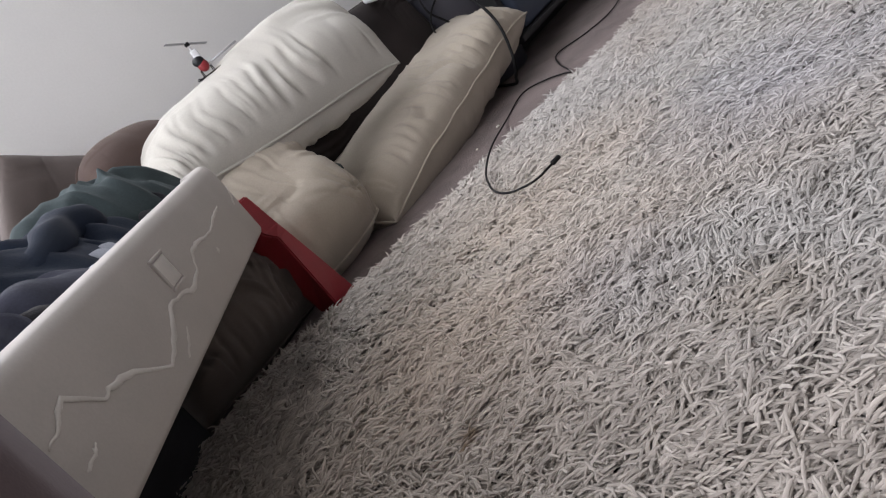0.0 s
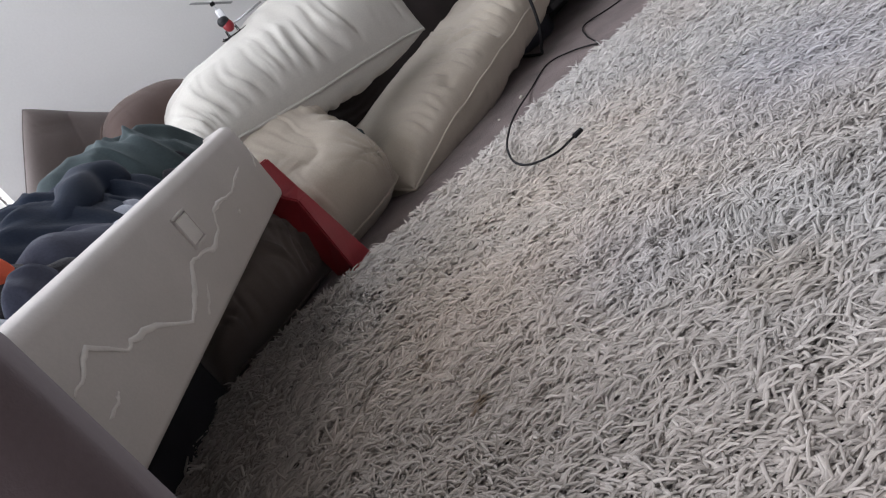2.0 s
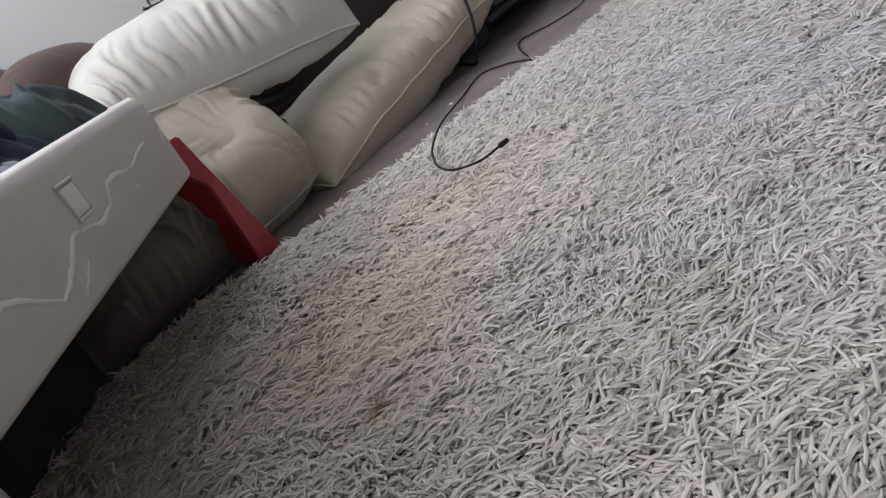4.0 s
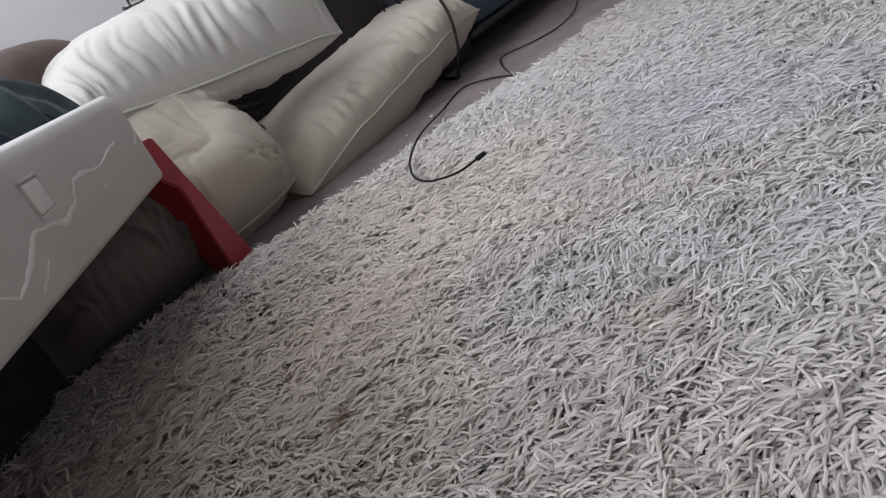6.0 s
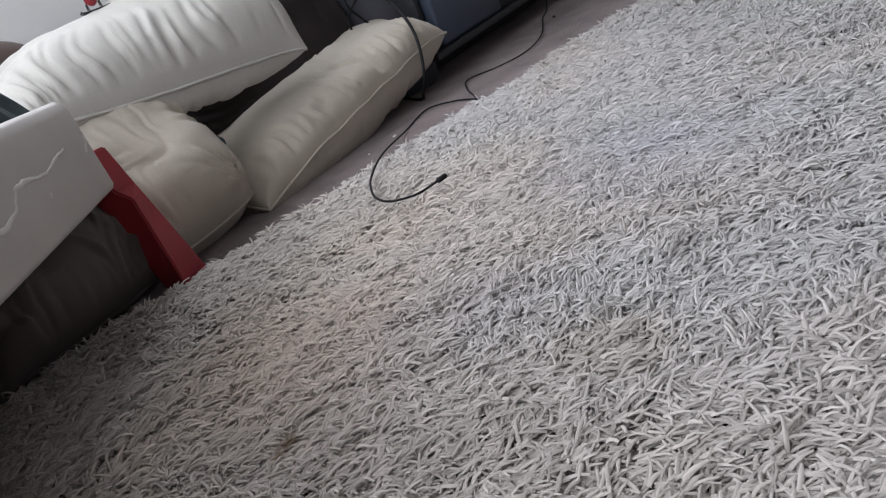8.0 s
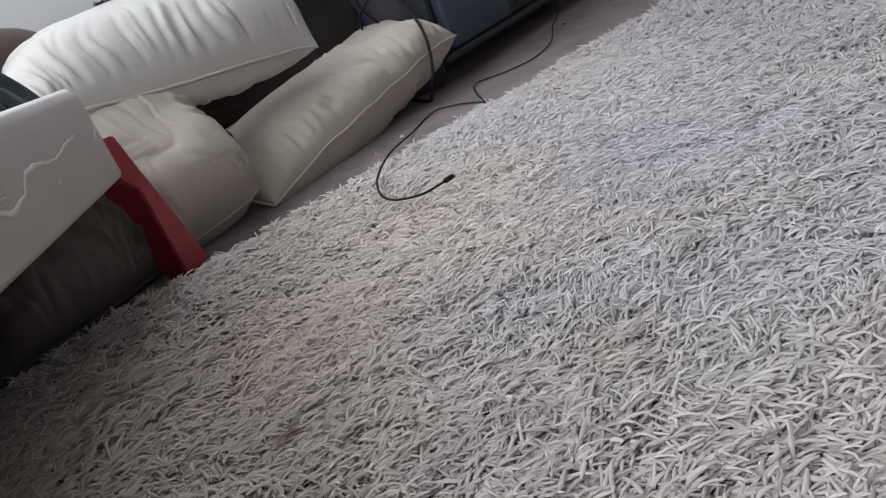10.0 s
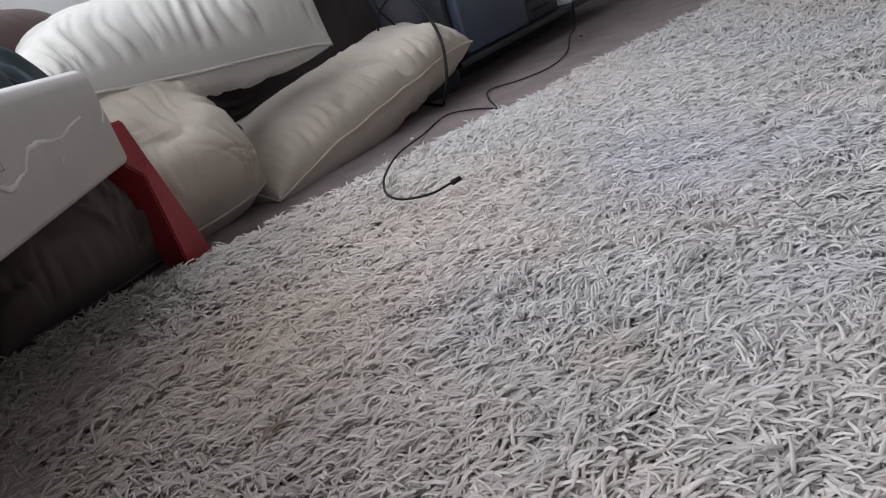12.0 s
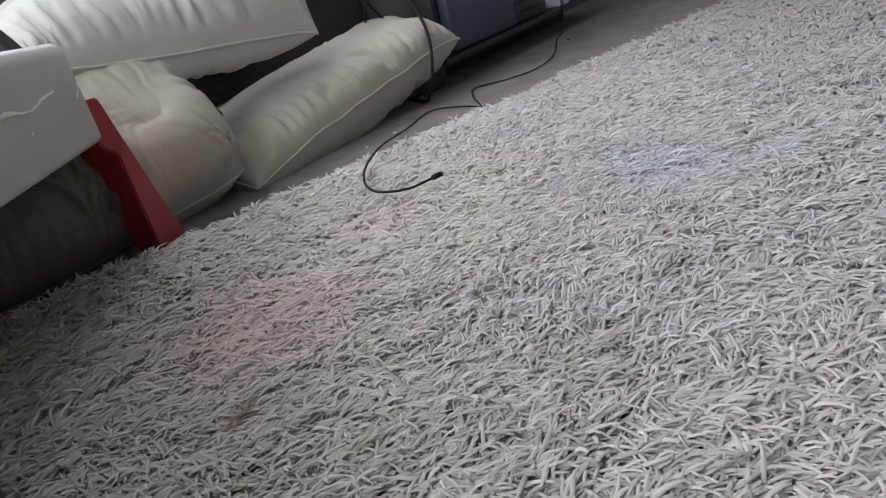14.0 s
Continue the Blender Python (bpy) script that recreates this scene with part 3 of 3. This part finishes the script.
cloth_heap("fleece_top", "teal-grey fleece top crumpled over the table's edge", on_table(0.13, -0.19), (0.36, 0.30), M_TEAL, 4, 30, 0.14)
cloth_heap("sweatshirt", "navy sweatshirt thrown in folds on the table", on_table(0.42, -0.25), (0.56, 0.40), M_NAVY, 7, 60, 0.125)
shirt = bpy.data.objects["sweatshirt"]
arm_path = spline([on_table(x, y, z) for x, y, z in ((0.24, -0.15, 0.425), (0.30, -0.115, 0.438), (0.36, -0.125, 0.448), (0.43, -0.11, 0.436), (0.50, -0.13, 0.42), (0.55, -0.17, 0.40))], 10)
sl = tube_bm(arm_path, lambda s: 0.024 + 0.005 * math.sin(s * 4.5), 20)
for q in sl.verts:
    q.co += Vector((0.002, 0.006, 0.014)) * noise.noise(Vector((q.co.x * 16, q.co.y * 16, q.co.z * 40))) - Vector((0, 0, 0.010))
sleeve = part("sleeve", sl, M_NAVY, shirt)
sleeve.matrix_parent_inverse = shirt.matrix_world.inverted()
cloth_heap("hooded_jacket", "dark blue-green hooded jacket lying over the sweatshirt", on_table(0.34, -0.14), (0.34, 0.18), M_NAVY, 31, 62, 0.085)
cloth_heap("jersey_shirt", "slate grey jersey shirt bunched along the table's rim", on_table(0.53, -0.10), (0.26, 0.13), M_SLATE, 9, 62, 0.07)
cloth_heap("vest", "white-blue vest peeping out between darker clothes", on_table(0.43, -0.068), (0.17, 0.045), M_WHITECLOTH, 14, 62, 0.050)
cloth_heap("trousers", "black trousers crumpled on the table", on_table(0.68, -0.17), (0.30, 0.24), M_BLACKCLOTH, 17, 20, 0.075)
cloth_heap("sock", "small orange sock on top of dark clothes", on_table(0.655, -0.105, 0.412), (0.045, 0.028), M_ORANGE, 21, 20, 0.025)
cloth_heap("grey_legging", "grey legging hanging near the table's rim", on_table(0.66, -0.07), (0.15, 0.05), M_SLATE, 27, 62, 0.055)
cloth_heap("light_towel", "pale blue towel hem showing at the table's rim", on_table(0.75, -0.075), (0.10, 0.05), M_WHITECLOTH, 35, 62, 0.04)
cloth_heap("white_strap", "short white strap lying on the dark clothes", on_table(0.60, -0.14, 0.435), (0.05, 0.016), M_WHITECLOTH, 41, 100, 0.03)
cloth_heap("dark_scarf", "dark cloth tucked behind the table's rim", on_table(0.12, -0.085), (0.20, 0.08), M_BLACKCLOTH, 29, 62, 0.055)

# ---- things under and beside the table ----
crate = thing("storage_box", TM, "black fabric storage box under the white table", "box")
part("body", box_bm(0.15, 0.95, -0.56, -0.285, 0.0, 0.17, 0.012, 3), M_BLACKCLOTH, crate)
part("lid", box_bm(0.145, 0.955, -0.565, -0.28, 0.172, 0.21, 0.010, 3), M_BLACKCLOTH, crate)
seat = thing("seat_cushion", pose(0, 0, 0), "mauve-brown upholstered seat cushion standing beside the table", "cushion")
part("cover", box_bm(-0.86, -0.474, -0.945, -0.82, 0.03, 0.425, 0.035, 8), M_MAUVE, seat)
part("piping", tube_bm(spline([(-0.82, -0.8275, 0.055), (-0.515, -0.8275, 0.055), (-0.484, -0.8275, 0.085), (-0.484, -0.8275, 0.37), (-0.515, -0.8275, 0.40), (-0.82, -0.8275, 0.40)], 6), 0.003, 8), M_MAUVE, seat)

# ---- low stand with boxes ----
SM = pose(1.12, 0.40, 0, 0, 0, 16.6)
stand = thing("media_stand", SM, "low black lacquered media stand near the wall", "stand")
part("shelf", box_bm(-0.05, 1.55, 0.0, 0.40, 0.085, 0.105, 0.003), M_STAND, stand)
part("shelf", box_bm(-0.05, 1.55, 0.0, 0.40, 0.46, 0.48, 0.003), M_STAND, stand)
for x in (0.0, 1.47):
    part("upright", box_bm(x, x + 0.03, 0.05, 0.38, 0.107, 0.458, 0.002), M_STAND, stand)
part("plinth", box_bm(0.0, 1.5, 0.24, 0.38, 0.0, 0.083, 0.003), M_STAND, stand)
bx = thing("storage_box", SM @ pose(0.27, 0.13, 0.107), "blue-grey plastic storage box on the stand", "box")
part("body", box_bm(-0.225, 0.25, -0.11, 0.14, 0.0, 0.24, 0.012, 3), M_BLUEBOX, bx)
part("lid", box_bm(-0.235, 0.26, -0.12, 0.15, 0.242, 0.262, 0.006), M_TUB, bx)
con = thing("disc_player", SM @ pose(0.70, 0.10, 0.107), "black disc player on the stand's shelf", "player")
part("case", box_bm(-0.15, 0.15, -0.06, 0.20, 0.0, 0.07, 0.006), M_STAND, con)
part("front_slot", box_bm(-0.10, 0.06, -0.063, -0.055, 0.035, 0.045, 0.001), M_CABLE, con)
for i, (mm, hh) in enumerate(((M_PAPER, 0.19), (M_BLUEPAPER, 0.19), (M_PAPER, 0.18), (M_PAPER, 0.19), (M_BLUEPAPER, 0.175))):
    bk = part("disc_case", box_bm(-0.012, 0.012, -0.06, 0.07, 0.0, hh, 0.002), mm)
    bk.matrix_world = SM @ pose(0.98 + i * 0.027, 0.09, 0.107)
    tagged(bk, "white and blue disc case standing on the stand", "disc case", "row of disc cases")
tub = thing("plastic_tub", pose(1.10, 0.66, 0), "pale grey rounded plastic tub behind the long cushion", "tub")
part("body", lathe_bm([(0.13, 0.0), (0.14, 0.01), (0.16, 0.38), (0.166, 0.40), (0.172, 0.402), (0.172, 0.385)], 40), M_TUB, tub)
bot = thing("plastic_bottle", pose(0.80, 0.555, 0.455, 15, 10, 0), "glossy white plastic bottle resting on a dark cushion", "bottle")
part("body", lathe_bm([(0.0, 0.0), (0.03, 0.002), (0.034, 0.01), (0.034, 0.10), (0.028, 0.125), (0.014, 0.138)], 28), M_GLOSSWHITE, bot)
part("cap", lathe_bm([(0.015, 0.139), (0.015, 0.16), (0.012, 0.163)], 20), M_GLOSSWHITE, bot)

# ---- cables ----
lead = thing("charger_lead", pose(0, 0, 0), "thin black charger lead trailing over carpet and rug", "cable")
LEAD = [(0.304, -0.376, 0.043), (0.258, -0.372, 0.043), (0.232, -0.331, 0.043), (0.240, -0.279, 0.043), (0.273, -0.218, 0.043), (0.337, -0.138, 0.043), (0.452, -0.038, 0.043),
        (0.678, 0.165, 0.006), (0.841, 0.251, 0.006), (0.881, 0.184, 0.006), (0.878, 0.104, 0.006), (0.875, 0.071, 0.006), (0.978, 0.209, 0.006), (1.087, 0.308, 0.006), (1.179, 0.252, 0.006), (1.305, 0.240, 0.006), (1.511, 0.338, 0.006), (1.817, 0.569, 0.006),
        (1.95, 0.64, 0.03), (2.0, 0.66, 0.20)]
part("cord", tube_bm(spline(LEAD, 10), 0.0023, 8), M_CABLE, lead)
part("plug", tube_bm([(0.304, -0.381, 0.045), (0.316, -0.381, 0.045), (0.323, -0.381, 0.045)], lambda s: 0.0052 - 0.0008 * s, 10), M_CABLE, lead, "moulded black barrel plug")
part("plug_tip", tube_bm([(0.323, -0.381, 0.045), (0.327, -0.384, 0.045)], 0.0026, 10), M_STEEL, lead, "nickel plug tip")
loop = thing("power_cable", pose(0, 0, 0), "thick black power cable looped over the long cushion's end", "cable")
LOOP = [(0.997, 0.540, 0.363), (1.015, 0.490, 0.344), (1.002, 0.410, 0.285), (0.975, 0.345, 0.225), (0.946, 0.305, 0.170), (0.919, 0.290, 0.107), (0.908, 0.300, 0.064), (0.919, 0.335, 0.033), (0.955, 0.40, 0.006), (1.02, 0.60, 0.007)]
part("cord", tube_bm(spline(LOOP, 10), 0.0047, 8), M_CABLE, loop)

for seed_path, label in (([(0.956, 0.560, 0.417), (0.938, 0.550, 0.377), (0.935, 0.540, 0.329), (0.960, 0.530, 0.284), (0.987, 0.520, 0.242)], "thin black cable hanging behind the long cushion"), ([(1.065, 0.560, 0.379), (1.002, 0.550, 0.355), (0.933, 0.535, 0.322), (0.907, 0.530, 0.288), (0.898, 0.520, 0.246)], "thin black cable crossing another behind the cushion")):
    hang = thing("hanging_cable", pose(0, 0, 0), label, "cable", "cables behind the cushion")
    part("cord", tube_bm(spline(seed_path, 8), 0.0034, 8), M_CABLE, hang)

# ---- toy helicopter on the cream cushion ----
heli = thing("toy_helicopter", pose(0.192, 0.408, 0.542, 0, 0, -12), "small red and white toy helicopter on the cream cushion", "toy")


def egg_bm(rx, ry, rz, place, u=20, v=14):
    bm = bmesh.new()
    bmesh.ops.create_uvsphere(bm, u_segments=u, v_segments=v, radius=1.0)
    for q in bm.verts:
        q.co = Vector((q.co.x * rx, q.co.y * ry, q.co.z * rz)) + Vector(place)
    return bm


part("cabin", egg_bm(0.014, 0.011, 0.016, (0, 0, 0.026)), M_RED, heli)
part("canopy", egg_bm(0.015, 0.0125, 0.013, (-0.004, 0, 0.039)), M_STAND, heli, "dark glossy canopy")
part("fuselage", box_bm(-0.007, 0.010, -0.006, 0.006, 0.046, 0.068, 0.003), M_GLOSSWHITE, heli)
part("tail_boom", tube_bm([(0.010, 0, 0.022), (0.10, 0, 0.028)], 0.0026, 8), M_GREYMETAL, heli, "thin grey tail boom")
part("mast", tube_bm([(0, 0, 0.06), (0, 0, 0.092)], 0.002, 8), M_GLOSSWHITE, heli)
part("rotor_hub", tube_bm([(0, 0, 0.080), (0, 0, 0.089)], 0.006, 10), M_CABLE, heli)
for a in (0, 180):
    bl = box_bm(0.004, 0.064, -0.005, 0.005, -0.0008, 0.0008, 0.0005)
    bmesh.ops.rotate(bl, verts=bl.verts[:], cent=(0, 0, 0), matrix=Matrix.Rotation(radians(40), 3, "Z") @ Matrix.Rotation(radians(18), 3, "Y") @ Matrix.Rotation(radians(a), 3, "Z"))
    bmesh.ops.translate(bl, verts=bl.verts[:], vec=(0, 0, 0.087))
    part("rotor_blade", bl, M_GREYMETAL, heli)
for y in (-0.016, 0.016):
    part("skid", tube_bm(spline([(-0.032, y, 0.006), (-0.025, y, 0.001), (0.025, y, 0.001), (0.03, y, 0.003)], 4), 0.0016, 6), M_CABLE, heli)
    for x in (-0.014, 0.014):
        part("strut", tube_bm([(x, y, 0.001), (x, y * 0.6, 0.018)], 0.0013, 6), M_CABLE, heli)

# ---- crumbs on the carpet ----
for i, (x, y, s) in enumerate(((0.66, 0.19, 0.006), (1.80, 0.50, 0.006), (0.55, 0.17, 0.004))):
    bm = bmesh.new()
    bmesh.ops.create_icosphere(bm, subdivisions=2, radius=s)
    for q in bm.verts:
        q.co *= 1 + 0.4 * noise.noise(q.co * 300 + Vector((i * 7, 0, 0)))
        q.co.z = max(-s * 0.5, q.co.z * 0.6)
    c = part("crumb", bm, M_CRUMB if i != 1 else M_CABLE)
    c.location = (x, y, s * 0.5)
    tagged(c, "small crumb lying on the carpet", "crumb", "crumbs on the carpet")

# ---- shag rug ----
rug = thing("shag_rug", pose(0, 0, 0), "cream-grey long-pile shag rug on taupe carpet", "rug")
RX0, RX1, RY0, RY1 = -1.25, 2.75, -1.75, -0.045


def rug_height(x, y):
    return 0.024 + 0.005 * np.sin(x * 9 + 1.3 * np.sin(y * 7)) * np.sin(y * 8.3 + 1.1 * np.sin(x * 5.1)) + 0.003 * np.sin(x * 31 + 2 * np.sin(y * 17)) * np.sin(y * 27 + 1.7 * np.sin(x * 13))


def rug_base():
    bm = bmesh.new()
    nx, ny = 160, 70
    top = [[bm.verts.new((x, y, float(rug_height(np.float64(x), np.float64(y))) - 0.016)) for x in np.linspace(RX0, RX1, nx)] for y in np.linspace(RY0, RY1, ny)]
    for j in range(ny - 1):
        for i in range(nx - 1):
            bm.faces.new((top[j][i], top[j][i + 1], top[j + 1][i + 1], top[j + 1][i]))
    rim = [top[0][i] for i in range(nx)] + [top[j][nx - 1] for j in range(1, ny)] + [top[ny - 1][i] for i in range(nx - 2, -1, -1)] + [top[j][0] for j in range(ny - 2, 0, -1)]
    low = [bm.verts.new((v.co.x, v.co.y, 0.001)) for v in rim]
    for k in range(len(rim)):
        bm.faces.new((rim[k], low[k], low[(k + 1) % len(rim)], rim[(k + 1) % len(rim)]))
    return bm


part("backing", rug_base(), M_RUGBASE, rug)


def strand_block(count, region, length, width, rows, seed, edge=False, tuft=0.021):
    """Many bent, tapering wool strands with a ridge along their back: their vertices and faces."""
    rng = np.random.default_rng(seed)
    x0, x1, y0, y1 = region
    x, y = rng.uniform(x0, x1, count), rng.uniform(y0, y1, count)
    if edge:
        y = y1 - np.abs(rng.normal(0, 0.006, count)) + 0.008 * np.sin(x * 14 + 2 * np.sin(x * 5))
    # tufts: strands that share a lay and a height, lower towards their rims
    tx, ty = x + 0.012 * np.sin(y * 41 + 2 * np.sin(x * 23)), y + 0.012 * np.sin(x * 37 + 2 * np.sin(y * 29))
    ci = np.floor(tx / tuft)
    cj = np.floor(ty / tuft + 0.5 * (ci % 2))
    rim = np.hypot(tx / tuft - ci - 0.5, ty / tuft + 0.5 * (ci % 2) - cj - 0.5)
    chance = [np.modf(np.abs(np.sin(ci * 127.1 + cj * 311.7 + k * 74.7) * 43758.5))[0] for k in range(4)]
    field = 1.6 * np.sin(x * 6.1 + 1.9 * np.sin(y * 4.7)) + 1.4 * np.sin(y * 7.9 + 2.1 * np.sin(x * 3.3) + 1) + 1.3 * np.sin(x * 23 + y * 17 + 2 * np.sin(y * 13)) + 1.0 * np.sin(x * 61 - y * 47 + 2 * np.sin(x * 29))
    turn = 0.20 * field - 0.60 + np.pi * (rng.random(count) < 0.15 + 0.3 * chance[0]) + 1.3 * (chance[1] - 0.5) + rng.normal(0, 0.55, count)
    if edge:
        turn = np.pi / 2 + rng.normal(0, 0.8, count)
    lift = np.clip(rng.normal(0.06, 0.22, count) + 0.45 * (chance[2] - 0.5), -0.2, 1.0)
    size = length * np.clip(rng.normal(1.0, 0.25, count), 0.5, 1.7)
    wide = width * np.clip(rng.normal(1.0, 0.2, count), 0.6, 1.5)
    curl = rng.normal(0, 0.5, count)
    z0 = rug_height(x, y) - 0.004 + rng.uniform(-0.007, 0.005, count) + 0.007 * (chance[3] - 0.5) - 0.006 * np.clip(rim * 1.6, 0, 1) ** 2
    p = np.stack([x, y, z0], 1)
    verts = np.zeros((count, rows, 3, 3), np.float32)
    step = size / (rows - 1)
    head, rise = turn.copy(), lift + 0.36
    for k in range(rows):
        ahead = np.stack([np.cos(head) * np.cos(rise), np.sin(head) * np.cos(rise), np.sin(rise)], 1)
        side = np.stack([-np.sin(head), np.cos(head), np.zeros(count)], 1)
        up = np.cross(ahead, side)
        s = k / (rows - 1)
        r = wide * (0.5 * (1 - 0.4 * s ** 3))
        verts[:, k, 0] = p + side * r[:, None] - up * (r * 0.35)[:, None]
        verts[:, k, 1] = p + up * (r * 0.75)[:, None]
        verts[:, k, 2] = p - side * r[:, None] - up * (r * 0.35)[:, None]
        p = p + ahead * step[:, None]
        head = head + curl / (rows - 1)
        rise = rise - (0.75 + 0.5 * lift) / (rows - 1)
    quads = []
    for k in range(rows - 1):
        a, b = 3 * k, 3 * (k + 1)
        for i in (0, 1):
            quads.append((a + i, a + i + 1, b + i + 1, b + i))
    quads = np.array(quads, np.int32)
    faces = (quads[None] + (np.arange(count, dtype=np.int32) * rows * 3)[:, None, None]).reshape(-1, 4)
    return verts.reshape(-1, 3), faces


def shag(blocks):
    vs, fs, base = [], [], 0
    for v, fc in blocks:
        vs.append(v)
        fs.append(fc + base)
        base += len(v)
    vs, fs = np.concatenate(vs), np.concatenate(fs)
    me = bpy.data.meshes.new("shag")
    me.vertices.add(len(vs))
    me.vertices.foreach_set("co", vs.reshape(-1))
    me.loops.add(len(fs) * 4)
    me.loops.foreach_set("vertex_index", fs.reshape(-1))
    me.polygons.add(len(fs))
    me.polygons.foreach_set("loop_start", np.arange(0, len(fs) * 4, 4, dtype=np.int32))
    me.update(calc_edges=True)
    me.polygons.foreach_set("use_smooth", np.ones(len(fs), bool))
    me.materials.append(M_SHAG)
    ob = new("shag", me)
    ob.parent = rug
    return tagged(ob, "cream-grey wool strands lying in tufts", kind="stuff")


shag([
    strand_block(88000, (-0.50, 0.60, -1.15, -0.50), 0.0185, 0.0029, 4, 1),
    strand_block(58000, (-0.70, 1.20, -0.52, RY1), 0.020, 0.0037, 4, 2),
    strand_block(27000, (0.58, 1.20, -1.15, -0.50), 0.020, 0.0035, 4, 3),
    strand_block(46000, (1.18, RX1, -1.15, RY1), 0.022, 0.0040, 3, 4),
    strand_block(17000, (RX0, RX1, RY0, -1.33), 0.030, 0.0085, 2, 6),
    strand_block(9000, (RX0, RX1, -1.35, -1.26), 0.022, 0.0040, 3, 9),
    strand_block(6000, (0.74, RX1, -1.27, -1.14), 0.022, 0.0042, 3, 10),
    strand_block(3000, (RX0, -0.34, -1.27, -1.14), 0.022, 0.0042, 3, 11),
    strand_block(14000, (-0.35, 0.75, -1.27, -1.14), 0.0185, 0.0029, 4, 8),
    strand_block(12000, (RX0, -0.48, -1.15, RY1), 0.026, 0.0056, 3, 7),
    strand_block(8000, (-1.0, RX1, RY1, RY1), 0.024, 0.0038, 4, 5, True),
])
